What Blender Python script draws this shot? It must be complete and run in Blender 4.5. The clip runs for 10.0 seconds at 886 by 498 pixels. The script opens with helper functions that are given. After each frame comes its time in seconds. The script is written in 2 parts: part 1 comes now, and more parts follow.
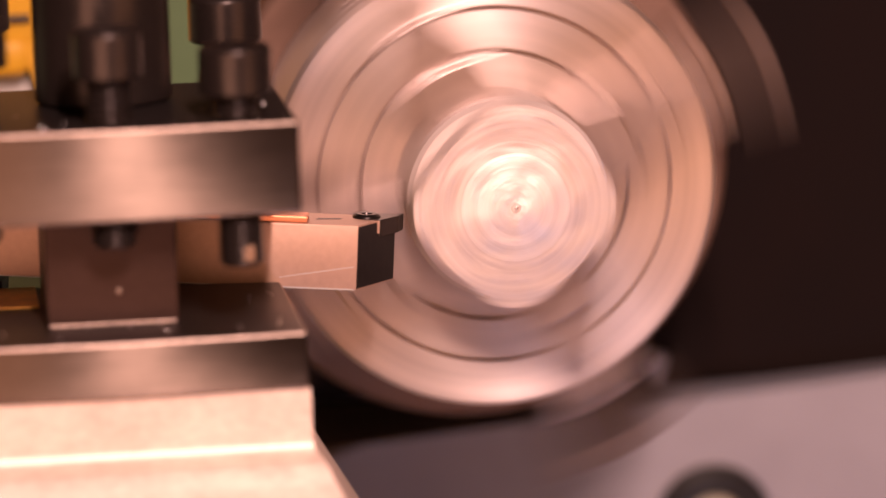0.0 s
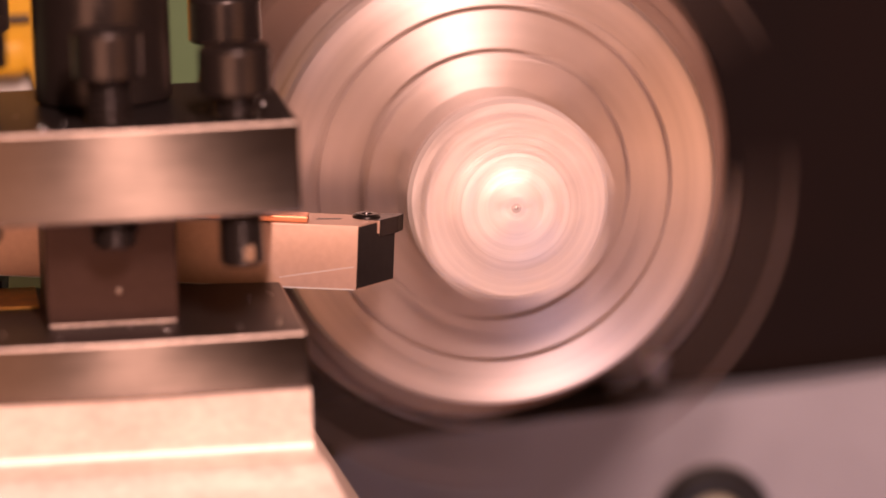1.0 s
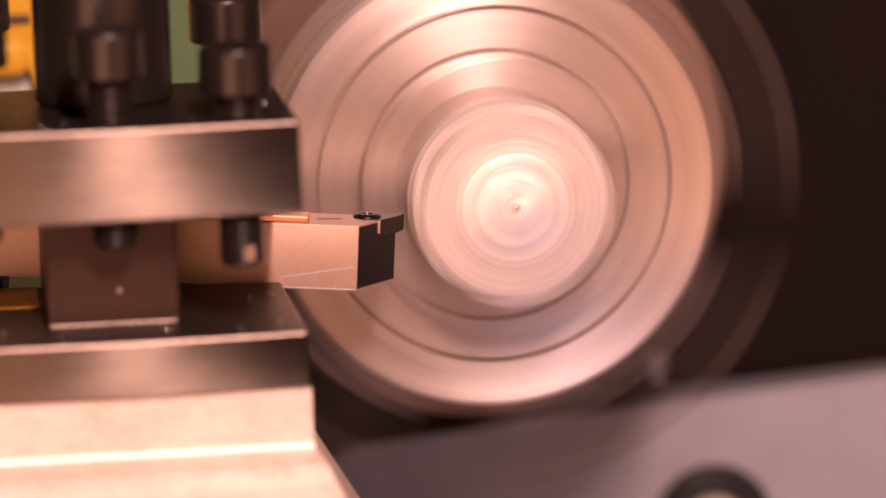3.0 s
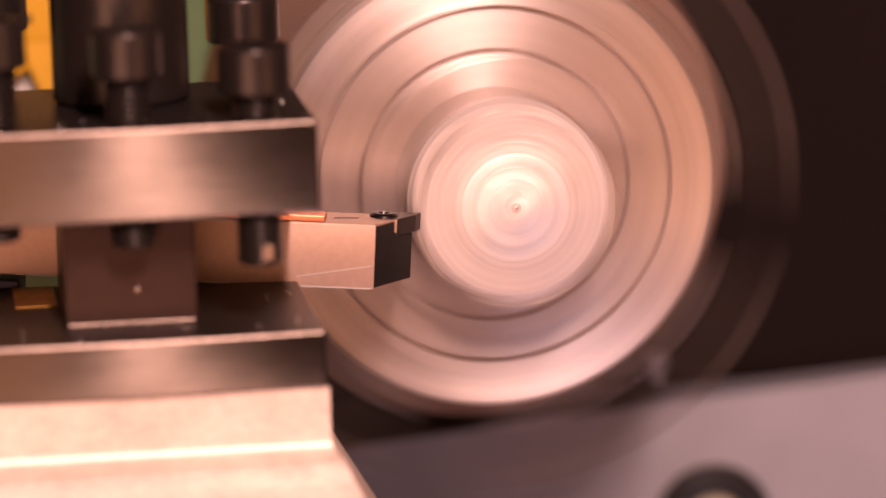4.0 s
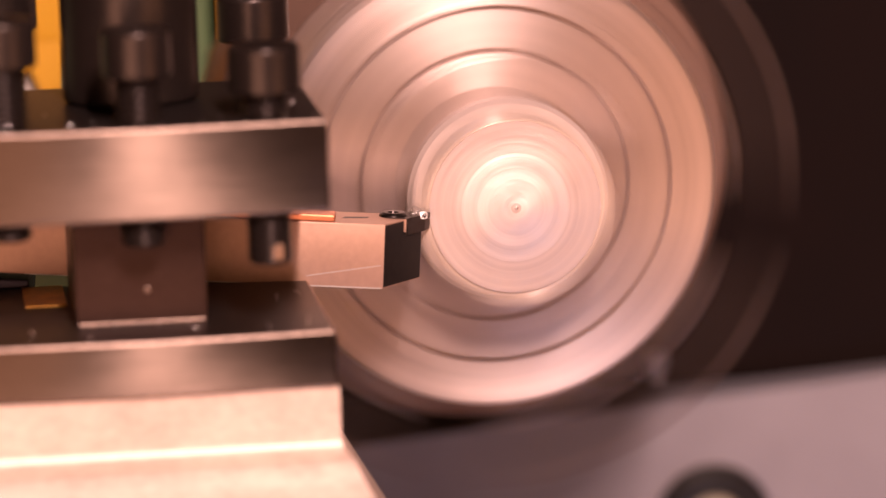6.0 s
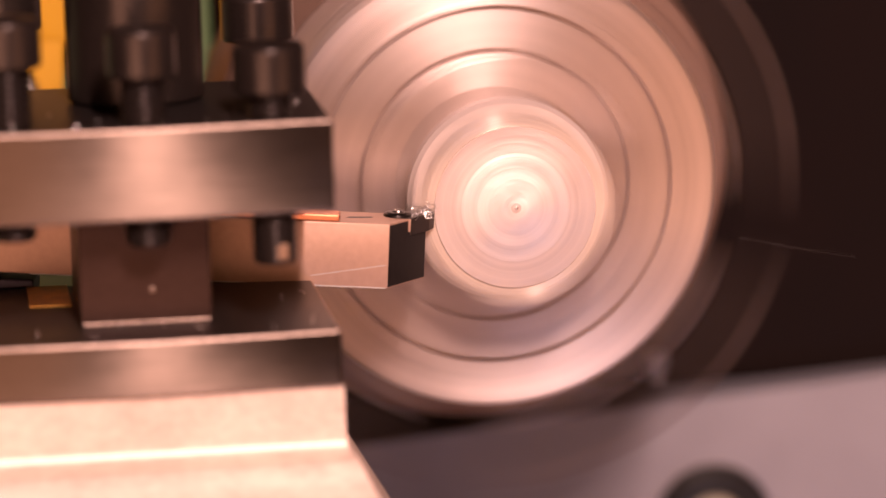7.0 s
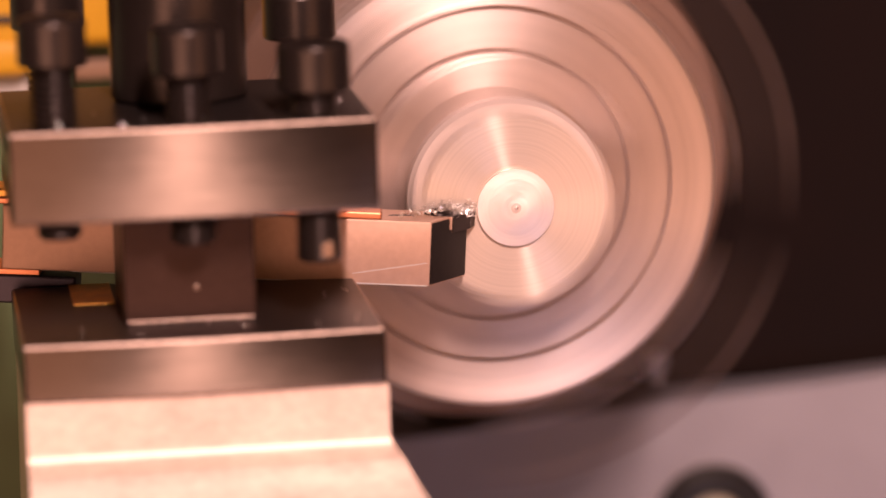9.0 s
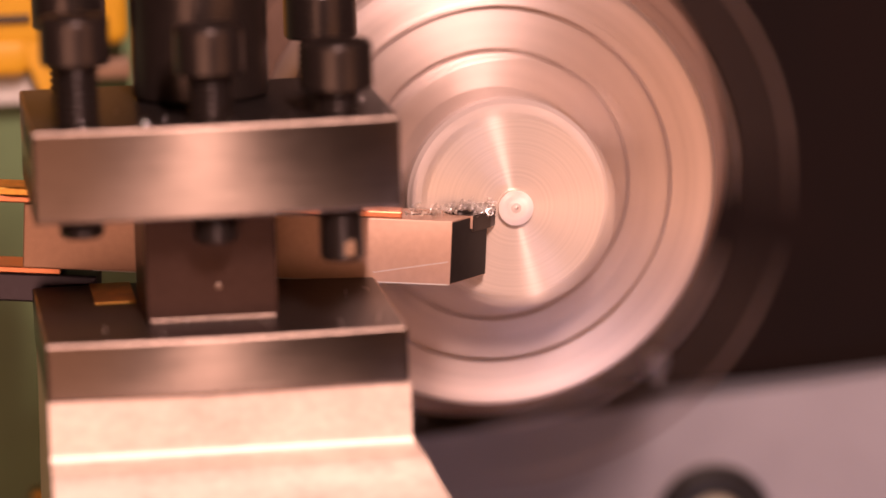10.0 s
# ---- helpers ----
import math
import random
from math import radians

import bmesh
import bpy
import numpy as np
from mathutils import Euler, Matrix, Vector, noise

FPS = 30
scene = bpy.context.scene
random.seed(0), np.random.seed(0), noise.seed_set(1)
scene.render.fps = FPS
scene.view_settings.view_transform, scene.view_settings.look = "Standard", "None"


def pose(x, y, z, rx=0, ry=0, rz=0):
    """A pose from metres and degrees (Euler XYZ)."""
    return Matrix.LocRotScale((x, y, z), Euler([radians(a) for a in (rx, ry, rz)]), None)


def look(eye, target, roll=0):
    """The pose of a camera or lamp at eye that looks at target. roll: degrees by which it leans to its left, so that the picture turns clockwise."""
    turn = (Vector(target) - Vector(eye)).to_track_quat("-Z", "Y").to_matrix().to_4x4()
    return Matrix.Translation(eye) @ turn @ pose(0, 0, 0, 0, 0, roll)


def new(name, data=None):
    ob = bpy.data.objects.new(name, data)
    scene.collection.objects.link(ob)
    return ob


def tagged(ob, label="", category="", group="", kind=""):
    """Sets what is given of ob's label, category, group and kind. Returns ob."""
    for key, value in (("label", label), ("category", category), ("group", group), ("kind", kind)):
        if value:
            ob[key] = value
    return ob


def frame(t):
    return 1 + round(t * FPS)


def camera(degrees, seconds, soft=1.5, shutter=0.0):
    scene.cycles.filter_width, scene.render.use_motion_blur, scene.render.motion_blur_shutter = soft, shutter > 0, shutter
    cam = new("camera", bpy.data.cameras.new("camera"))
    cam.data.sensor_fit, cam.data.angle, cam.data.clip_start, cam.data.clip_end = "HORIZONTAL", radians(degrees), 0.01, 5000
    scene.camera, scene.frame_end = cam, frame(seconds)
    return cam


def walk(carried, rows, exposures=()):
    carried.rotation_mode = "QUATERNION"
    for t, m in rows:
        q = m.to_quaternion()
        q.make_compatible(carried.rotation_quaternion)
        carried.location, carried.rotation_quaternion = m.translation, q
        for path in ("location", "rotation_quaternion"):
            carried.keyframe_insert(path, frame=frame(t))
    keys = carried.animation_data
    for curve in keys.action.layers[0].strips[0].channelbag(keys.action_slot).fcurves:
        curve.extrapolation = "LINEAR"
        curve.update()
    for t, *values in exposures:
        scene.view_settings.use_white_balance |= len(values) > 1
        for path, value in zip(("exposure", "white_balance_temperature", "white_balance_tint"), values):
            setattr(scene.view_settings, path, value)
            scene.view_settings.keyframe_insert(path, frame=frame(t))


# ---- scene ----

MM = 0.001

# ---- camera: a macro lens on a tripod, looking down on the cutting tool ----
cam = camera(12.8, 10.0, soft=1.5, shutter=1.0)
EYE = Vector((-112.26, -721.78, 126.97)) * MM
AIM = EYE + Vector((0.132778, 0.974438, -0.181218))
walk(cam, [(0.0, look(EYE, AIM, -1.55)), (10.0, look(EYE, AIM, -1.55))])
cam.data.dof.use_dof = True
cam.data.dof.focus_distance = 0.736
cam.data.dof.aperture_fstop = 7.6

# ---- light: a warm work lamp above the camera, a warm lamp close by, a side lamp, an added cool fill from below ----
world = bpy.data.worlds.new("workshop")
scene.world = world
world.use_nodes = True
world.node_tree.nodes["Background"].inputs[0].default_value = (1.0, 0.72, 0.6, 1)
world.node_tree.nodes["Background"].inputs[1].default_value = 0.06
scene.view_settings.exposure = 0.18


def area_lamp(name, eye, target, size_x, size_y, watts, colour):
    data = bpy.data.lights.new(name, "AREA")
    data.shape, data.size, data.size_y = "RECTANGLE", size_x, size_y
    data.energy, data.color = watts, colour
    ob = new(name, data)
    ob.matrix_world = look(eye, target)
    return ob


area_lamp("work_lamp", (0.0, -0.82, 0.53), (-0.02, 0.0, 0.0), 0.035, 0.2, 11.8, (1.0, 0.61, 0.54))
area_lamp("room_lamp", (-0.335, -0.74, -0.068), (-0.01, 0.0, 0.0), 0.5, 0.28, 2.15, (1.0, 0.48, 0.32))
area_lamp("side_lamp", (0.62, -0.95, 0.0), (0.0, 0.0, 0.0), 0.7, 0.5, 2.0, (1.0, 0.40, 0.18))
# unseen cool lamp, added low down for lavender reflections on chuck and casting
area_lamp("cool_fill", (0.42, -0.85, -0.66), (0.0, 0.0, -0.02), 0.22, 0.22, 1.5, (0.82, 0.70, 1.0))


# ---- materials ----
def material(name):
    m = bpy.data.materials.new(name)
    m.use_nodes = True
    nt = m.node_tree
    return m, nt, nt.nodes["Principled BSDF"]


def surface(name, colour, rough, metal=0.0, grain=400.0, stretch=(1, 1, 1), vary=0.25, bump=0.1, stain=40.0,
            rough_vary=0.12, aniso=0.0, tangent="", rings=0.0, waves=0.0):
    """A painted or metal surface with fine grain, broad stains and a little relief."""
    m, nt, p = material(name)
    n, link = nt.nodes, nt.links.new
    co = n.new("ShaderNodeTexCoord")
    mp = n.new("ShaderNodeMapping")
    mp.inputs["Scale"].default_value = stretch
    link(co.outputs["Object"], mp.inputs["Vector"])
    fine, broad = n.new("ShaderNodeTexNoise"), n.new("ShaderNodeTexNoise")
    fine.inputs["Scale"].default_value, fine.inputs["Detail"].default_value = grain, 6
    broad.inputs["Scale"].default_value, broad.inputs["Detail"].default_value = stain, 4
    if rings:
        # turning marks: the grain follows the distance from the spindle's axis alone
        flat, far = n.new("ShaderNodeVectorMath"), n.new("ShaderNodeVectorMath")
        flat.operation, far.operation = "MULTIPLY", "LENGTH"
        flat.inputs[1].default_value = (1, 1, 0)
        link(co.outputs["Object"], flat.inputs[0])
        link(flat.outputs[0], far.inputs[0])
        fine.noise_dimensions = "1D"
        fine.inputs["Scale"].default_value = rings
        link(far.outputs["Value"], fine.inputs["W"])
    else:
        link(mp.outputs[0], fine.inputs["Vector"])
    link(co.outputs["Object"], broad.inputs["Vector"])
    mix = n.new("ShaderNodeMix")
    mix.data_type = "FLOAT"
    mix.inputs[0].default_value = 0.5
    link(fine.outputs[0], mix.inputs[2])
    link(broad.outputs[0], mix.inputs[3])
    ramp = n.new("ShaderNodeValToRGB")
    ramp.color_ramp.elements[0].position, ramp.color_ramp.elements[1].position = 0.3, 0.7
    ramp.color_ramp.elements[0].color = (*[c * (1 - vary) for c in colour], 1)
    ramp.color_ramp.elements[1].color = (*[min(1, c * (1 + vary * 0.6)) for c in colour], 1)
    link(mix.outputs[0], ramp.inputs[0])
    link(ramp.outputs[0], p.inputs["Base Color"])
    rr = n.new("ShaderNodeMapRange")
    rr.inputs["To Min"].default_value, rr.inputs["To Max"].default_value = max(0.03, rough - rough_vary), rough + rough_vary
    link(mix.outputs[0], rr.inputs["Value"])
    link(rr.outputs[0], p.inputs["Roughness"])
    p.inputs["Metallic"].default_value = metal
    if bump:
        b = n.new("ShaderNodeBump")
        b.inputs["Strength"].default_value, b.inputs["Distance"].default_value = bump, 0.0002
        link(fine.outputs[0], b.inputs["Height"])
        link(b.outputs[0], p.inputs["Normal"])
        if waves:
            # an uneven surface: broad, shallow relief under the fine one
            w = n.new("ShaderNodeBump")
            w.inputs["Strength"].default_value, w.inputs["Distance"].default_value = waves, 0.002
            link(broad.outputs[0], w.inputs["Height"])
            link(w.outputs[0], b.inputs["Normal"])
    if aniso:
        p.inputs["Anisotropic"].default_value = aniso
        if tangent == "X":
            t = n.new("ShaderNodeTangent")
            t.direction_type, t.axis = "RADIAL", "X"
            link(t.outputs[0], p.inputs["Tangent"])
        else:
            # turning marks run round the spindle, whose axis is the world's y axis
            g, v = n.new("ShaderNodeNewGeometry"), n.new("ShaderNodeVectorMath")
            v.operation = "MULTIPLY"
            v.inputs[1].default_value = (1, 0, 1)
            link(g.outputs["Position"], v.inputs[0])
            link(v.outputs[0], p.inputs["Tangent"])
    return m


GROUND = surface("ground_steel", (0.135, 0.103, 0.083), 0.31, 1.0, 500, (0.2, 1, 6), 0.25, 0.05, stain=90, rough_vary=0.05, aniso=1.0, tangent="X")
# black oxide of the plates; also the shade painted on the shank's nose
OXIDE_SHADE = surface("burnished_oxide_and_nose_shade", (0.022, 0.018, 0.017), 0.42, 0.2, 700, (1, 1, 1), 0.35, 0.02, rough_vary=0.08)
OXIDE_SHADE.node_tree.nodes["Principled BSDF"].inputs["Specular IOR Level"].default_value = 0.25
BLOCK = surface("dark_ground_steel", (0.06, 0.036, 0.03), 0.42, 0.85, 600, (1, 1, 4), 0.25, 0.06)
WORN = surface("worn_bare_edge", (0.33, 0.26, 0.22), 0.45, 1.0, 900, (1, 1, 1), 0.6, 0.3, stain=220)
BASE = surface("machined_iron", (0.84, 0.715, 0.62), 0.5, 0.45, 900, (0.5, 1, 1), 0.22, 0.18, stain=110)
BLACK = surface("blackened_steel", (0.04, 0.031, 0.028), 0.33, 0.6, 1500, (1, 1, 1), 0.3, 0.04, rough_vary=0.06)
SHANK = surface("satin_nickel_steel", (0.53, 0.355, 0.265), 0.5, 0.5, 700, (1, 1, 1), 0.12, 0.08)
CARBIDE = surface("carbide", (0.065, 0.055, 0.052), 0.3, 0.9, 900, (1, 1, 1), 0.2, 0.05)
TURNED = surface("turned_steel", (0.77, 0.67, 0.62), 0.5, 1.0, 300, (1, 1, 1), 0.15, 0.03, stain=60, rough_vary=0.06, aniso=0.75, tangent="Z", rings=330)
RIM = surface("turned_rim", (0.72, 0.63, 0.59), 0.55, 0.35, 300, (1, 1, 1), 0.15, 0.05)
JAW = surface("jaw_steel", (0.46, 0.38, 0.35), 0.38, 1.0, 500, (1, 1, 1), 0.2, 0.06)
IRON = surface("dim_jaw_steel", (0.06, 0.042, 0.035), 0.55, 0.7, 300, (1, 1, 1), 0.3, 0.1)
FLANGE = surface("brown_turned_rim", (0.25, 0.16, 0.12), 0.6, 0.8, 300, (1, 1, 1), 0.2, 0.05)
TIP = surface("glint_jaw_tip", (0.15, 0.115, 0.10), 0.5, 1.0, 300, (1, 1, 1), 0.2, 0.05)
SIDE = surface("raw_bar_side", (0.74, 0.65, 0.61), 0.5, 0.25, 300, (1, 1, 1), 0.15, 0.1)
# one sawn metal, paler towards the core: the lamp's sheen put into colour
MIDDLE = surface("half_sheen_sawn_ring", (0.85, 0.78, 0.74), 0.5, 1.0, 260, (1, 1, 1), 0.14, 0.15, stain=150, rough_vary=0.09, rings=700, waves=0.5)
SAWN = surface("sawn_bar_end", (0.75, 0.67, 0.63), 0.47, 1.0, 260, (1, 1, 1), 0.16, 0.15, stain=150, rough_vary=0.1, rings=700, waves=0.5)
CORE = surface("sheen_sawn_core", (0.90, 0.83, 0.79), 0.51, 1.0, 260, (1, 1, 1), 0.12, 0.15, stain=150, rough_vary=0.08, rings=700, waves=0.5)
FACED = surface("faced_bar_end", (0.70, 0.60, 0.52), 0.24, 0.25, 300, (1, 1, 1), 0.11, 0.07, rough_vary=0.05, aniso=0.98, tangent="Z", rings=2200)
COPPER = surface("copper", (0.62, 0.26, 0.14), 0.4, 1.0, 400, (1, 1, 1), 0.2, 0.05)
BRASS = surface("brass", (0.66, 0.38, 0.09), 0.42, 1.0, 400, (1, 1, 1), 0.5, 0.05)
BLUED = surface("blued_steel", (0.06, 0.056, 0.078), 0.43, 0.8, 500, (1, 1, 1), 0.25, 0.06)
GREY = surface("grey_enamel", (0.31, 0.31, 0.35), 0.4, 0.0, 60, (1, 1, 1), 0.1, 0.03)
GREEN = surface("green_enamel", (0.12, 0.20, 0.09), 0.45, 0.0, 60, (1, 1, 1), 0.15, 0.03)
YELLOW = surface("yellow_plastic", (0.68, 0.38, 0.025), 0.4, 0.0, 60, (1, 1, 1), 0.1, 0.03)
LENS = surface("pale_oily_glass", (0.42, 0.42, 0.33), 0.2, 0.0, 60, (1, 1, 1), 0.2, 0.0)
TAN = surface("tan_enamel", (0.27, 0.165, 0.10), 0.5, 0.0, 60, (1, 1, 1), 0.2, 0.05)
PALE = surface("pale_enamel", (0.6, 0.6, 0.58), 0.45, 0.0, 60, (1, 1, 1), 0.1, 0.03)
DARK = surface("dark_enamel", (0.009, 0.0048, 0.0041), 0.85, 0.0, 40, (1, 1, 1), 0.2, 0.03)
DARK.node_tree.nodes["Principled BSDF"].inputs["Specular IOR Level"].default_value = 0.15
RUBBER = surface("black_rubber", (0.015, 0.014, 0.014), 0.5, 0.0, 200, (1, 1, 1), 0.2, 0.05)
CHIP = surface("bright_chip", (0.97, 0.94, 0.92), 0.3, 1.0, 600, (1, 1, 1), 0.1, 0.1)
WALL = surface("workshop_plaster", (0.30, 0.17, 0.10), 0.8, 0.0, 30, (1, 1, 1), 0.12, 0.1, stain=3)
BENCH = surface("bench_wood", (0.22, 0.13, 0.07), 0.6, 0.0, 60, (1, 8, 1), 0.3, 0.1, stain=8)


# ---- mesh helpers, in millimetres ----
def mesh_object(name, bm, mat, parent=None, label="", smooth=True):
    me = bpy.data.meshes.new(name)
    bmesh.ops.recalc_face_normals(bm, faces=bm.faces)
    bmesh.ops.scale(bm, vec=(MM, MM, MM), verts=bm.verts)
    bm.to_mesh(me)
    bm.free()
    me.materials.append(mat)
    if smooth:
        me.polygons.foreach_set("use_smooth", [True] * len(me.polygons))
        me.set_sharp_from_angle(angle=radians(18.5))
    ob = new(name, me)
    ob.parent = parent
    if label:
        ob["label"] = label
    return ob


def part(name, bm, mat, parent, label=""):
    return mesh_object(name, bm, mat, parent, label)


def bevel(bm, width, segments=2, edges=None):
    bmesh.ops.bevel(bm, geom=list(edges or bm.edges), offset=width, segments=segments, profile=0.5, affect="EDGES", clamp_overlap=True)
    return bm


def box(x0, x1, y0, y1, z0, z1, b=0.5, segments=2, bm=None):
    own = bmesh.new()
    bmesh.ops.create_cube(own, size=1.0)
    for v in own.verts:
        v.co = (x0 + (v.co.x + 0.5) * (x1 - x0), y0 + (v.co.y + 0.5) * (y1 - y0), z0 + (v.co.z + 0.5) * (z1 - z0))
    if b:
        bevel(own, b, segments)
    return own


def merge(*bms):
    out = bmesh.new()
    for b in bms:
        me = bpy.data.meshes.new("tmp")
        b.to_mesh(me)
        b.free()
        out.from_mesh(me)
        bpy.data.meshes.remove(me)
    return out


def lathe(profile, segments=64, cx=0.0, cy=0.0):
    """A solid of revolution about z from rows of (radius, height)."""
    bm = bmesh.new()
    rings = []
    for r, z in profile:
        if r < 1e-6:
            rings.append([bm.verts.new((cx, cy, z))])
        else:
            rings.append([bm.verts.new((cx + r * math.cos(2 * math.pi * k / segments), cy + r * math.sin(2 * math.pi * k / segments), z)) for k in range(segments)])
    for a, b in zip(rings, rings[1:]):
        for k in range(segments):
            j = (k + 1) % segments
            if len(a) == 1 and len(b) == 1:
                continue
            if len(a) == 1:
                bm.faces.new((a[0], b[k], b[j]))
            elif len(b) == 1:
                bm.faces.new((a[k], a[j], b[0]))
            else:
                bm.faces.new((a[k], a[j], b[j], b[k]))
    return bm


def prism(outline, z0, z1, b=0.0):
    """An upright prism over a flat outline of (x, y)."""
    bm = bmesh.new()
    lo = [bm.verts.new((x, y, z0)) for x, y in outline]
    hi = [bm.verts.new((x, y, z1)) for x, y in outline]
    bm.faces.new(lo[::-1])
    bm.faces.new(hi)
    for k in range(len(lo)):
        j = (k + 1) % len(lo)
        bm.faces.new((lo[k], lo[j], hi[j], hi[k]))
    if b:
        bevel(bm, b, 2)
    return bm


def empty(name, label, category, group=""):
    return tagged(new(name), label, category, group)


# ---- the setting ----
def setting():
    bench = mesh_object("bench", box(-700, 700, -160, 600, -950, -300, 3), BENCH)
    tagged(bench, "brown wooden workbench cabinet under the lathe", "workbench", kind="structure")
    room = (("floor", (-2000, 2000, -2500, 1500, -1000, -950)), ("ceiling", (-2000, 2000, -2500, 1500, 1500, 1550)),
            ("wall_west", (-2050, -2000, -2500, 1500, -950, 1500)), ("wall_east", (2000, 2050, -2500, 1500, -950, 1500)),
            ("wall_north", (-2000, 2000, 1500, 1550, -950, 1500)), ("wall_south", (-2000, 2000, -2550, -2500, -950, 1500)))
    for name, dims in room:
        tagged(mesh_object(name, box(*dims, 0), WALL), "plain workshop " + name.split("_")[0], name.split("_")[0], kind="structure")


setting()


# ---- behind the chuck ----
def headstock():
    h = empty("headstock", "grey enamelled lathe headstock casting behind the chuck", "headstock")
    edge = [(-45.2, -76.8), (-16.0, -72.6), (20.5, -69.5), (51.8, -67.0), (67.5, -65.9), (83.1, -64.7), (100.9, -63.2), (130.1, -61.1), (203.1, -59.0)]
    bm = prism([(-45.2, -299.8), *edge, (203.1, -299.8)], -240, -120)
    bevel(bm, 5, 4)
    part("casting", bm, GREY, h).matrix_basis = pose(0, 0, 0, 90)
    part("spindle_nose", lathe([(0, 0), (24, 0), (24, 75), (0, 75)], 48), JAW, h).matrix_basis = pose(0, 0.152, 0, 90)
    part("cover", box(-38, 203, 129, 240, -66, 130, 6, 3), DARK, h, "dark upper cover")
    part("knob", lathe([(0, 0), (1.7, 0.2), (1.8, 2.5), (2.6, 3.6), (2.8, 5.2), (2.1, 6.6), (0, 7.0)], 24), GREY, h, "small grey clamp knob").matrix_basis = pose(0.0498, 0.1225, -0.0625)
    ring = part("sight_glass", lathe([(7.0, 0), (7.0, 2.4), (8.2, 4.0), (10.6, 4.6), (13.2, 2.4), (13.5, 0), (7.0, 0)], 48), RUBBER, h, "black ring of an oil sight glass")
    ring.matrix_basis = pose(0.0618, 0.1202, -0.0950, 90)
    part("lens", lathe([(0, 1.8), (5, 1.5), (7.1, 0.8), (7.1, 0), (0, 0)], 40), LENS, ring, "pale greenish glass lens")
    return h


headstock()


def green_panel():
    g = empty("machine_guard", "green enamelled machine guard behind the tool post", "machine guard")
    part("panel", box(-420, -47, 112, 116, -299.8, 42, 1.5), GREEN, g)
    part("rail", prism([(-420, 8.8), (-82.6, 8.8), (-86.4, 15.4), (-420, 15.9)], -111.5, -104, 0.8), PALE, g, "pale rail along the guard").matrix_basis = pose(0, 0, 0, 90)
    part("ledge", box(-77.5, -64.6, 104, 111.5, 13.4, 17.6, 0.8), TAN, g, "tan ledge on the guard")
    part("end_ledge", box(-48.2, -44.4, 104, 111.5, 12.6, 18.2, 0.8), TAN, g, "tan ledge on the guard")
    part("drain_plug", lathe([(0, 0), (1.7, 0), (2.0, 0.5), (2.0, 4), (1.4, 4.8), (0, 4.9)], 24), BRASS, g, "small brass plug").matrix_basis = pose(-0.0882, 0.112, -0.0775, 90)
    y = empty("oil_can", "yellow plastic can with a dark band behind the tool post", "can")
    part("body", box(-150, -65.2, 97, 103.5, 21.2, 60, 4.5, 4), YELLOW, y)
    part("lower_body", box(-150, -86.2, 96.5, 103.5, 15.6, 24.0, 2.5, 3), YELLOW, y)
    part("spout", prism([(-89.5, 24), (-78.6, 24), (-79.6, 10.5), (-84.2, 10.5), (-85.4, 15)], -103, -97.5, 0.8), YELLOW, y).matrix_basis = pose(0, 0, 0, 90)
    part("band", box(-150, -85.6, 95.6, 97.4, 27.0, 28.7, 0.4), RUBBER, y, "dark brown band")


green_panel()

# ---- the cross slide and the tool post ----
SLIDERS = []


def compound_slide():
    s = empty("compound_slide", "bright machined compound slide that carries the tool post", "compound slide")
    x0, x1, y0, y1 = -90.7, -28.0, -57.6, -4.2
    rows = [(0, -19.9), (0, -28.9)] + [(3.6 - 3.6 * math.cos(a * math.pi / 36), -28.9 - 3.6 * math.sin(a * math.pi / 36)) for a in range(1, 12)] + [(2.1, -32.7), (2.9, -34.6), (4.3, -37.4), (7.0, -42.2), (16, -58.0), (16, -110.0)]
    bm = bmesh.new()
    rings = [[bm.verts.new(p) for p in ((x0, y0 - 1.8 * d, z), (x1 + d, y0 - 1.8 * d, z), (x1 + d, y1 + d, z), (x0, y1 + d, z))] for d, z in rows]
    for a, b in zip(rings, rings[1:]):
        for k in range(4):
            bm.faces.new((a[k], a[(k + 1) % 4], b[(k + 1) % 4], b[k]))
    bm.faces.new(rings[0][::-1])
    bm.faces.new(rings[-1])
    part("slide_body", bm, BASE, s)
    part("foot", box(x0 - 2, x1 + 22, y0 - 40, y1 + 22, -299.8, -110, 2), BASE, s)
    SLIDERS.append(s)


def thread(r, z0, z1, pitch=1.25, segments=28):
    rows, z = [(0, z0), (r - 0.8, z0)], z0 + 0.4
    while z < z1 - pitch:
        rows += [(r - 0.6, z), (r - 0.17, z + pitch * 0.3), (r - 0.04, z + pitch * 0.42), (r, z + pitch * 0.5), (r - 0.04, z + pitch * 0.58), (r - 0.17, z + pitch * 0.7)]
        z += pitch
    rows += [(r - 0.7, z1), (0, z1)]
    return lathe(rows, segments)


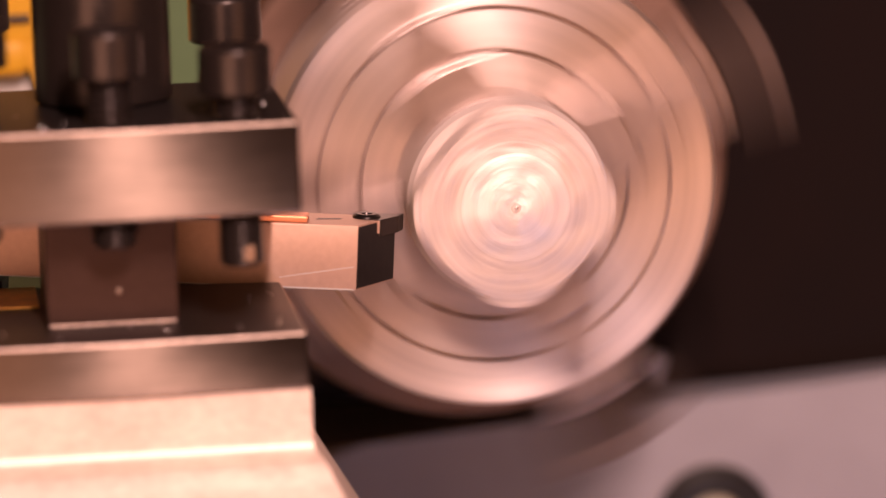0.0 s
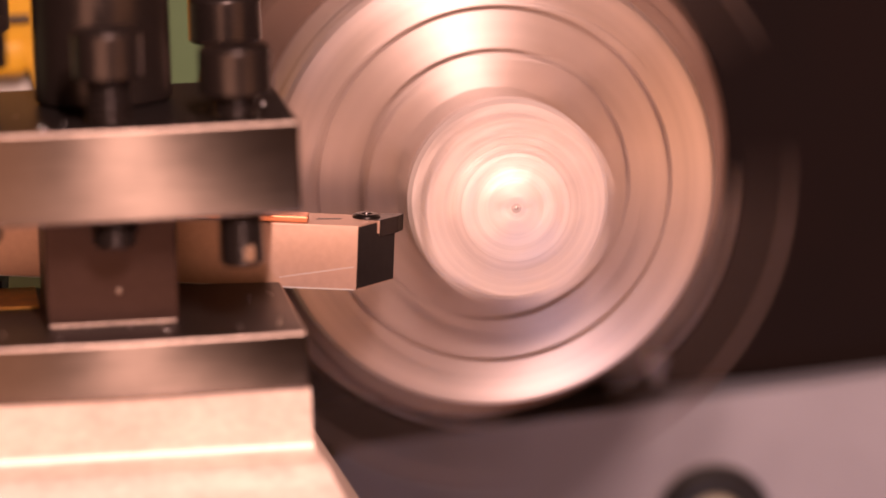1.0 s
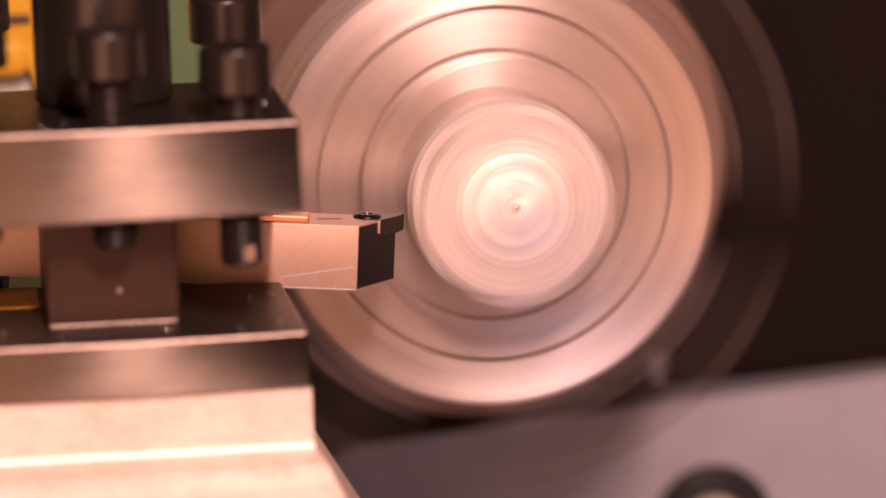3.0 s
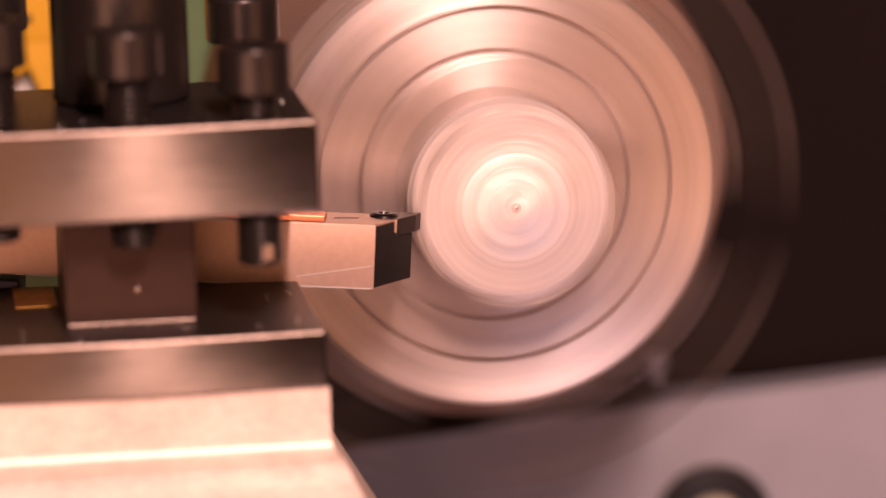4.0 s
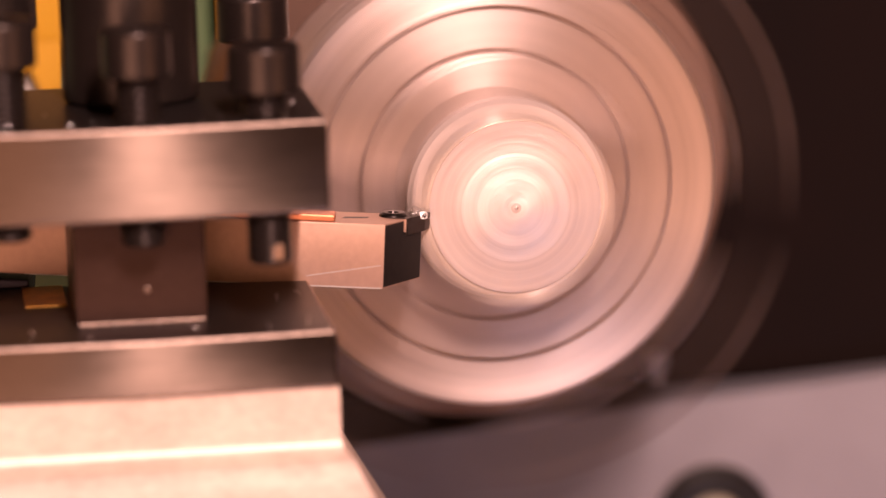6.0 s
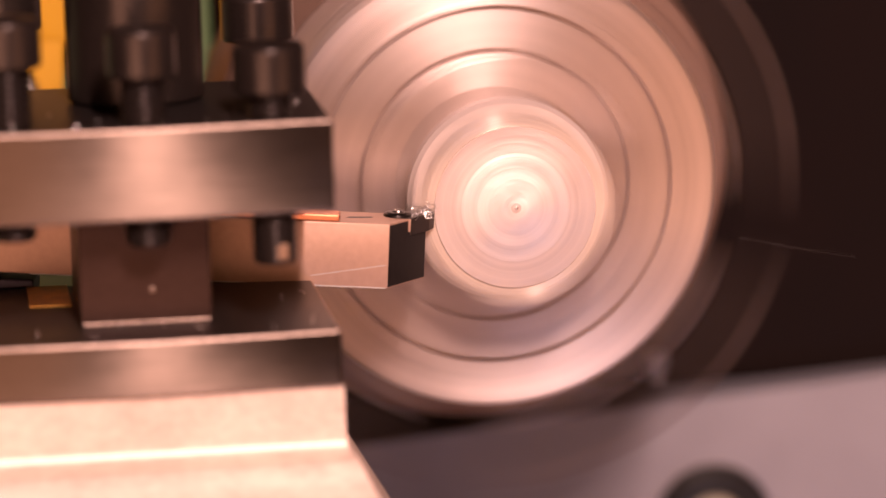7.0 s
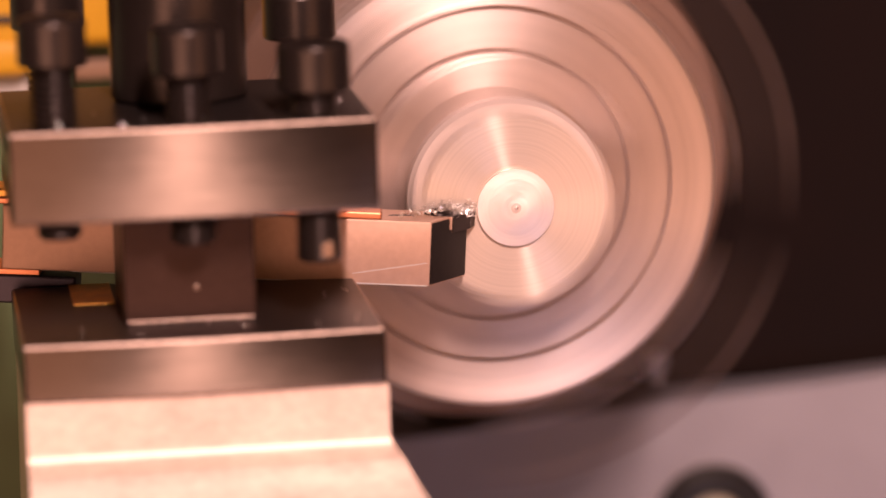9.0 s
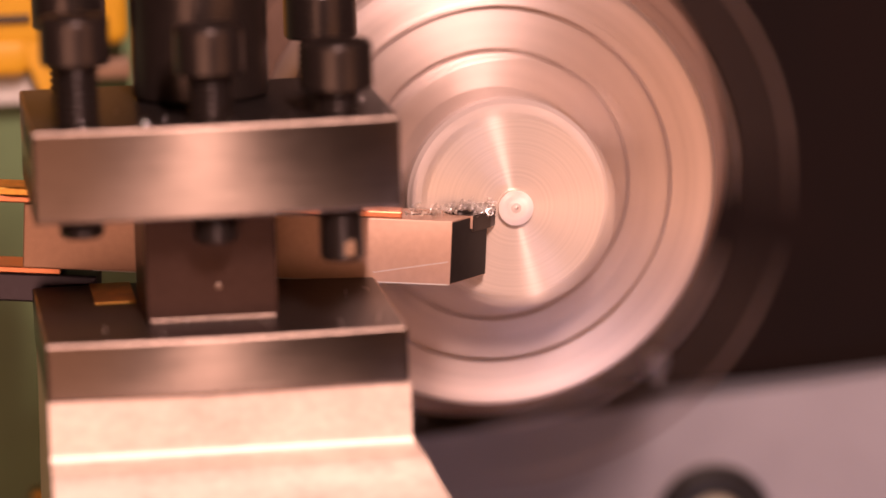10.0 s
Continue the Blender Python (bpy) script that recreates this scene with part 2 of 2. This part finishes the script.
def screw_head(r, z0, z1):
    """A knurled socket head with a hexagon socket."""
    seg, bm = 72, bmesh.new()
    rows = [(r * 0.55, z0, 0), (r - 0.5, z0, 0), (r, z0 + 0.5, 1), (r, z1 - 1.5, 1)] + [(r - 1.2 + 1.2 * math.cos(a * math.pi / 16), z1 - 1.2 + 1.2 * math.sin(a * math.pi / 16), 0) for a in range(9)] + [(r * 0.6, z1, 0)]
    rings = []
    for rr, z, knurl in rows:
        rings.append([bm.verts.new(((rr - 0.06 * knurl * (k % 2)) * math.cos(2 * math.pi * k / seg), (rr - 0.06 * knurl * (k % 2)) * math.sin(2 * math.pi * k / seg), z)) for k in range(seg)])
    def hexagon(k):
        a = 2 * math.pi * k / seg
        q = (a + math.pi / 6) % (math.pi / 3) - math.pi / 6
        d = r * 0.46 / math.cos(q)
        return d * math.cos(a), d * math.sin(a)
    for z in (z1 - 0.4, z1 - 4.0):
        rings.append([bm.verts.new((*hexagon(k), z)) for k in range(seg)])
    for a, b in zip(rings, rings[1:]):
        for k in range(seg):
            bm.faces.new((a[k], a[(k + 1) % seg], b[(k + 1) % seg], b[k]))
    bm.faces.new(rings[-1])
    bm.faces.new(rings[0][::-1])
    return bm


def clamp_screw(parent, x, y, z_head, z_top, z_tip, r=6.3, spin=0):
    s = part("clamp_screw", thread(4.0, z_tip, z_head + 0.5), BLACK, parent)
    s.matrix_basis = pose(x * MM, y * MM, 0, 0, 0, spin)
    part("head", screw_head(r, z_head, z_top), BLACK, s)
    return s


def crowned(x0, x1, y0, y1, z0, z1, crown, b):
    """A plate whose front face is ground slightly convex."""
    n, cx, half = 24, (x0 + x1) / 2 - 2, (x1 - x0) / 2
    front = [(x0 + (x1 - x0) * k / n, y0 + crown * ((x0 + (x1 - x0) * k / n - cx) / half) ** 2) for k in range(n + 1)]
    bm = prism(front + [(x1, y1), (x0, y1)], z0, z1)
    bmesh.ops.recalc_face_normals(bm, faces=bm.faces)
    bm.normal_update()
    edges = [e for e in bm.edges if len(e.link_faces) == 2 and e.calc_face_angle(0) > 0.6]
    return bevel(bm, b, 2, edges)


def tool_post():
    t = empty("tool_post", "ground steel clamp tool post with black socket screws", "tool post")
    up = part("upper_plate", crowned(-91.71, -28.55, -58.7, -3.95, 11.01, 26.98, 1.3, 0.5), GROUND, t)
    low = part("lower_plate", crowned(-90.97, -28.17, -58.7, -3.95, -19.81, -9.76, 1.3, 0.55), GROUND, t)
    part("centre_block", box(-72.4, -49.3, -44.2, -15, -9.8, 11.05, 0.4), BLOCK, t, "dark oxide-black centre block")
    part("worn_foot", box(-72.0, -49.7, -44.5, -44.0, -9.7, -9.0, 0.2), WORN, t, "bright worn lower edge of the block")
    for plate in (up, low):
        plate.data.materials.append(OXIDE_SHADE)
        plate.data.materials.append(WORN)
        for face in plate.data.polygons:
            if abs(face.normal.z) > 0.98:
                face.material_index = 1
            elif abs(face.normal.z) > 0.1:
                face.material_index = 2
    part("dimple", lathe([(0, 0.12), (0.35, 0.1), (0.55, 0.0), (0, 0)], 20), WORN, t, "bright dimple").matrix_basis = pose(-0.0597, -0.0442, -0.0036, 90)
    nut = lathe([(0, 26.9), (11.2, 26.9), (12.2, 27.8), (12.2, 62), (11.2, 63), (0, 63)], 64, -59.9, -22.8)
    part("clamp_nut", nut, BLACK, t, "black cylindrical clamp nut")
    clamp_screw(t, -38.7, -51.9, 31.4, 39.9, 1.6, 6.3, 10)
    part("worn_patch", box(-38.7, -36.7, -55.8, -55.2, 2.6, 5.4, 0.25), TAN, t, "brassy worn patch on the screw's end")
    clamp_screw(t, -83.4, -51.9, 37.6, 46.0, 7.8, 6.0, 33)
    clamp_screw(t, -60.5, -51.9, 35.0, 43.6, 5.8, 6.0, 50)
    clamp_screw(t, -36.7, -9.6, 35.0, 43.6, 3.8, 6.7, 20)
    clamp_screw(t, -82.3, -9.6, 38.7, 47.0, 8.2, 6.7, 5)
    SLIDERS.append(t)


TOOL_AT = pose(-14.64 * MM, -13.43 * MM, -11.63 * MM, 0, 3.8, -8.7)


def turning_tool():
    """Its own space: x along the shank to its nose, y away from the camera, z up from the shank's underside."""
    t = empty("turning_tool", "satin steel turning tool with a small carbide insert", "turning tool")
    t.matrix_basis = TOOL_AT
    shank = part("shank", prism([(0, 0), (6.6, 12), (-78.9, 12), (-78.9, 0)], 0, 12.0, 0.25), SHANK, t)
    # the nose face is darkened: its dim reflection is put into the colour
    shank.data.materials.append(OXIDE_SHADE)
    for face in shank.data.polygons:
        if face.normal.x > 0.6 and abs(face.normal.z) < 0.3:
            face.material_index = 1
    insert = prism([(3.95, 6.4), (7.1, 11.8), (8.0, 14.6), (5.2, 14.0), (-1.5, 12.6), (-0.5, 7.4)], 9.0, 12.15, 0.12)
    part("insert", insert, CARBIDE, t, "dark carbide insert")
    part("pocket_wall", prism([(3.5, 5.8), (3.75, 5.82), (3.7, 6.3), (2.9, 6.2)], 9.7, 12.06, 0.05), SHANK, t)
    part("insert_screw", lathe([(0, 12.3), (0.9, 12.3), (1.1, 12.75), (2.0, 12.8), (2.5, 12.45), (2.7, 12.1), (2.7, 11.8), (0, 11.8)], 32, 1.2, 9.4), CARBIDE, t, "small dark insert screw")
    part("clamp_slot", prism([(-8.2, 5.0), (-3.6, 6.2), (-3.2, 7.4), (-7.6, 6.6)], 11.4, 12.03), RUBBER, t, "dark clamping slot")
    scratch = part("scratch", box(-6.9, 6.9, -0.03, 0.012, -0.06, 0.06, 0), PALE, t, "bright scratch")
    part("worn_edge", box(-66.0, -0.4, -0.03, 0.3, -0.03, 0.16, 0), PALE, t, "bright worn lower edge")
    scratch.matrix_basis = pose(-7.4 * MM, 0, 3.1 * MM, 0, -10.3, 0)
    SLIDERS.append(t)


def riding(name, bm, mat, label, category):
    ob = tagged(mesh_object(name, bm, mat), label, category)
    ob.matrix_basis = TOOL_AT
    SLIDERS.append(ob)
    return ob


def packing():
    riding("copper_strip", box(-98, -9.3, 0.3, 5.2, 12.05, 13.3, 0.25), COPPER, "long thin copper packing strip on top of the tool shank", "packing strip")
    riding("steel_strip", box(-99, -74, 0.2, 9, 13.35, 14.9, 0.25), BRASS, "short brass packing strip on top of the copper strip", "packing strip")
    riding("thin_strip", box(-98, -72, 1.0, 11, -1.25, -0.05, 0.2), COPPER, "thin copper strip under the tool shank", "packing strip")
    riding("packing_bar", box(-110, -65.3, 1.2, 12, -6.7, -1.3, 0.4), BLUED, "blued steel packing bar under the tool shank", "packing bar")
    # added brass sheet in place of the orange reflection in the lower plate
    bar = tagged(mesh_object("reflection_sheet", box(-80.5, -73.0, -24, -5.0, -9.73, -9.4, 0.1), BRASS), "thin brass sheet standing in for an orange reflection in the lower plate behind the block", "brass shim")
    SLIDERS.append(bar)


compound_slide()
tool_post()
turning_tool()
packing()


# ---- the chuck and the work ----
def chuck():
    c = empty("lathe_chuck", "spinning four-jaw lathe chuck of bright turned steel", "lathe chuck")
    rows = [(0, -6), (9, -6), (9, 0.3), (17, 0.22), (25.8, 0.08), (25.8, -3), (26.8, -3), (26.8, 0.05), (30.5, -0.03), (34.2, -0.12), (34.2, -3), (35.2, -3), (35.2, -0.15), (39, -0.33),
            (43.2, -0.55), (44.1, -1.5), (44.1, -53.9), (0, -53.9)]
    body = part("body", lathe(rows, 160), TURNED, c)
    body.data.materials.append(RIM)
    for face in body.data.polygons:
        if abs(face.normal.z) < 0.6:
            face.material_index = 1
    part("back_plate", lathe([(0, -54.2), (43, -54.2), (44.2, -54.1), (44.2, -30.0), (51.5, -30.0), (52.6, -30.8), (53.0, -32), (53.0, -64), (52, -66), (40, -66), (40, -73), (0, -73)], 128), FLANGE, c, "brown iron back plate behind the bright body")
    r_in = 17.55
    for k in range(4):
        outline = [(0, -5), (31.5, -5), (31.5, 1.8), (28.5, 1.8), (28.5, 5), (19, 5), (19, 9.5), (9, 9.5), (9, 14), (0, 14)]
        jaw = prism([(r_in + r, z) for r, z in outline], -9.0, 9.0, 0.35)
        for v in jaw.verts:
            if v.co.x > r_in + 15:
                v.co.z *= 0.6
        turn = pose(0, 0, 0, 0, 0, 90 * k) @ pose(0, 0, 0, 90)
        jaw = part("jaw", jaw, JAW, c)
        jaw.matrix_basis = turn
        # tail darkened, tip brightened: the swept jaw's light streaks put into colour
        part("tail", box(49.1, 56.2, -4.8, 1.2, -9.2, 9.2, 0.1), IRON, jaw, "dark outer end of the jaw")
        part("tip", box(56.2, 60.2, -4.8, 1.2, -9.2, 9.2, 0.1), TIP, jaw, "tip of the jaw, brightened for its end glint")
    return c


def bar_radius(a):
    """The outline of the bar: a square with broadly rounded corners."""
    flat = 16.8 / max(abs(math.cos(a)), abs(math.sin(a)))
    return (flat ** -14 + 19.5 ** -14) ** (-1 / 14)


def workpiece():
    w = empty("workpiece", "bright metal bar with four flats held in the chuck", "metal bar")
    outline = []
    for k in range(120):
        a = 2 * math.pi * k / 120
        r = bar_radius(a)
        outline.append((r * math.cos(a), r * math.sin(a)))
    bar = part("bar", prism(outline, -40, -0.35), FACED, w)
    bar.data.materials.append(SIDE)
    for face in bar.data.polygons:
        if abs(face.normal.z) < 0.6:
            face.material_index = 1
    part("shoulder", lathe([(0, -40), (19.3, -40), (19.3, -9), (18.5, -8), (0, -8)], 96), SIDE, w, "round shoulder of the bar between the jaws")
    part("centre_pip", lathe([(0, 1.34), (0.2, 1.32), (0.35, 1.24), (0.9, 1.22), (1.0, 1.1), (0, 1.1)], 32), SAWN, w)
    return w


def dome(r):
    """Height of the uncut end: a raised, rounded core on a slightly crowned face."""
    return 0.35 * (1 - (r / 19.5) ** 2) + 0.85 * math.exp(-(r / 7.4) ** 2)


def ring_layer(parent, r0, r1):
    """A thin ring of the uncut face; where it passes the bar's flats it ends at the bar's outline."""
    seg, bm = 120, bmesh.new()
    rows = []
    for r, low in ((r0, True), (r0, False), ((r0 + r1) / 2, False), (r1, False), (r1, True)):
        ring = []
        for k in range(seg):
            a = 2 * math.pi * k / seg
            q = min(r, bar_radius(a) - 0.02 * (r1 - r))
            ring.append(bm.verts.new((q * math.cos(a), q * math.sin(a), -0.33 if low else dome(q))))
        rows.append(ring)
    for a, b in zip(rows, rows[1:] + rows[:1]):
        for k in range(seg):
            j = (k + 1) % seg
            bm.faces.new((a[k], a[j], b[j], b[k]))
    # the inner rings take the paler copies that carry the painted sheen
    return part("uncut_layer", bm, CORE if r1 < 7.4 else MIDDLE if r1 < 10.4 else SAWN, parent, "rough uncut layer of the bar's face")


CHUCK = chuck()
WORK = workpiece()
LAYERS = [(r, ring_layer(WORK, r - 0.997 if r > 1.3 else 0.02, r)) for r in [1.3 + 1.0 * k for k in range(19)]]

# ---- chips ----
def curl(rng, radius, turns, width):
    """A small curled ribbon of metal."""
    bm, n = bmesh.new(), max(6, int(turns * 12))
    grow, rise = rng.uniform(0.7, 1.9), rng.uniform(0.2, 1.9)
    rows = []
    for k in range(n + 1):
        a, r = 2 * math.pi * turns * k / n, radius * (1 + (grow - 1) * k / n)
        z = rise * k / n
        c, q = math.cos(a), math.sin(a)
        rows.append([bm.verts.new(p) for p in ((r * c, r * q, z), (r * c, r * q, z + width), ((r - 0.05) * c, (r - 0.05) * q, z + width), ((r - 0.05) * c, (r - 0.05) * q, z))])
    for a, b in zip(rows, rows[1:]):
        for k in range(4):
            bm.faces.new((a[k], a[(k + 1) % 4], b[(k + 1) % 4], b[k]))
    bm.faces.new(rows[0])
    bm.faces.new(rows[-1][::-1])
    return bm


CHIPS = []


def chips_on_tool():
    """Chips that leave the bar at the tool's tip and come to lie on the insert and the shank."""
    rng = random.Random(4)
    for k in range(170):
        late = k / 169
        start = 4.8 + 5.0 * late ** 0.62
        far = rng.random() ** 1.1 * (3.5 + 15 * late)
        x, y = 7.4 - far, min(13.6, max(0.7, 12.6 - far * 0.6 + rng.uniform(-2.6, 1.8)))
        if abs(x - 1.2) < 2.6 and y > 6.6:
            z = 12.82 + rng.uniform(0, 0.35)
        else:
            z = 12.1 + rng.uniform(0, 0.75)
        ob = mesh_object("chip", curl(rng, rng.uniform(0.12, 0.5), rng.uniform(0.5, 2.4), rng.uniform(0.04, 0.16)), CHIP)
        tagged(ob, "small bright curled metal chip lying on the turning tool", "metal chip", "chips on the tool")
        rest = TOOL_AT @ pose(x * MM, y * MM, z * MM, rng.choice((-80, 80, 0)) + rng.gauss(0, 22), rng.gauss(0, 22), rng.uniform(0, 360))
        CHIPS.append((ob, start, rest))


def loose_chips():
    """Specks of swarf lying on the tool post."""
    rng = random.Random(9)
    spots = [(-58.5, -56.5, 27.2), (-76.0, -40.0, 27.2), (-68.0, -50.0, 27.2), (-44.0, -44.0, 27.2), (-50.0, -55.5, 27.2), (-33.0, -40.0, 27.2), (-30.6, -55.0, 27.2),
             (-88.0, -54.0, 27.2), (-72.0, -56.0, 27.2), (-40.0, -56.6, -9.5), (-33.2, -53.0, -9.5), (-36.0, -30.0, -9.5), (-52.0, -54.0, -9.5), (-80.0, -50.0, -9.5), (-31.0, -25.0, -9.5),
             (-64.5, -56.9, 27.2), (-57.0, -57.2, 27.2), (-47.0, -57.0, 27.2), (-82.8, -57.3, 27.2), (-36.0, -57.0, 27.2), (-70.6, -57.2, -9.5), (-66.0, -47.0, -9.5), (-58.0, -47.5, -9.5), (-53.0, -46.8, -9.5),
             (-39.5, -12.0, 43.9), (-37.2, -8.2, 43.9), (-34.5, -11.0, 43.9), (-36.5, -13.6, 43.9), (-40.5, -9.0, 43.9)]
    for x, y, z in spots:
        ob = mesh_object("chip", curl(rng, rng.uniform(0.14, 0.32), rng.uniform(0.4, 1.2), 0.18), CHIP)
        tagged(ob, "tiny bright metal chip lying on the tool post", "metal chip", "chips on the tool post")
        ob.matrix_basis = pose(x * MM, y * MM, z * MM, rng.uniform(0, 60), rng.uniform(0, 60), rng.uniform(0, 360))
        SLIDERS.append(ob)


def flying_chips():
    rng = random.Random(2)
    out = []
    for t, x, z, fly, drop in ((5.6, 48, -5, 9, 3), (7.0, 53, -10.5, 20, 5), (8.0, 56.5, -22, 3, 5), (8.0, 60.0, -28, 3.5, 5)):
        ob = mesh_object("chip", curl(rng, 0.5, 0.8, 0.4), CHIP)
        tagged(ob, "bright metal chip thrown off the spinning bar", "metal chip", "thrown chips")
        out.append((ob, t, x, z, fly, drop))
    return out


chips_on_tool()
loose_chips()
THROWN = flying_chips()

# travel of the slide: seconds, millimetres short of its last place
TRAVEL = [(0.0, -17.4), (1.0, -17.4), (2.0, -17.4), (2.3, -17.4), (3.0, -17.3), (3.3, -16.78), (3.5, -15.0), (4.0, -14.18), (4.5, -13.88), (5.0, -13.0),
          (5.5, -12.7), (6.3, -12.25), (7.0, -11.6), (7.5, -10.1), (8.0, -8.1), (8.5, -6.3), (9.0, -3.85), (9.5, -1.7), (10.0, 0.0)]


def turned(t):
    """The spindle's angle: it runs up to speed in the first second and a half."""
    f, up = t * FPS, 44.6
    if f < up:
        return 25 + 24 * f + 24 / up * f * f
    return 25 + 48 * up + 72 * (f - up)


def travel(t):
    for (t0, d0), (t1, d1) in zip(TRAVEL, TRAVEL[1:]):
        if t <= t1:
            return d0 + (d1 - d0) * (t - t0) / (t1 - t0)
    return TRAVEL[-1][1]


def when(radius):
    """The time at which the tool's tip comes within that radius of the spindle's axis."""
    for (t0, d0), (t1, d1) in zip(TRAVEL, TRAVEL[1:]):
        if d1 > d0 and 3.78 - d0 >= radius >= 3.78 - d1:
            return t0 + (t1 - t0) * (3.78 - d0 - radius) / (d1 - d0)
    return None


def motions():
    for r, layer in LAYERS:
        t = when(r - 0.5)
        if t:
            walk(layer, [(0.0, pose(0, 0, 0)), (t - 0.07, pose(0, 0, 0)), (t + 0.07, pose(0, 0, -2.2 * MM)), (10.0, pose(0, 0, -2.2 * MM))])
    for ob, start, rest in CHIPS:
        d = travel(start)
        tip = pose(max(-6.0, -3.0 + d) * MM, 4.0 * MM, 0)
        rows = [(0.0, tip), (start - 0.1, tip), (start, pose((-3.9 + d) * MM, 0, 0) @ pose(0, 0, 0.3 * MM, 60, 0, 0))]
        rows += [(t, Matrix.Translation((travel(t) * MM, 0, 0)) @ rest) for t in [start + 0.1] + [t for t, _ in TRAVEL if start + 0.15 < t < 9.9] + [10.0]]
        walk(ob, rows)
    for ob, t, x, z, fly, drop in THROWN:
        inside, landed = pose(4 * MM, 5 * MM, 0), pose(0.118, -0.02, -0.2988, 80, 10, 140)
        rows = [(t + k / FPS, pose((x + k * fly) * MM, -2 * MM, (z - k * drop) * MM, 40 + 30 * k, 20, 60)) for k in (-1, 0, 1)]
        walk(ob, [(0.0, inside), (t - 0.12, inside), *rows, (t + 0.45, landed), (10.0, landed)])
    for ob in SLIDERS:
        rest = ob.matrix_basis.copy()
        walk(ob, [(t, Matrix.Translation((d * MM, 0, 0)) @ rest) for t, d in TRAVEL])
    for ob, y, ahead in ((CHUCK, 0.0261, 0), (WORK, 0.0, 20)):
        walk(ob, [(k / FPS, pose(0, y, 0, 90, 0, 0) @ pose(0, 0, 0, 0, 0, turned(k / FPS) + ahead)) for k in range(-1, 303)])


motions()
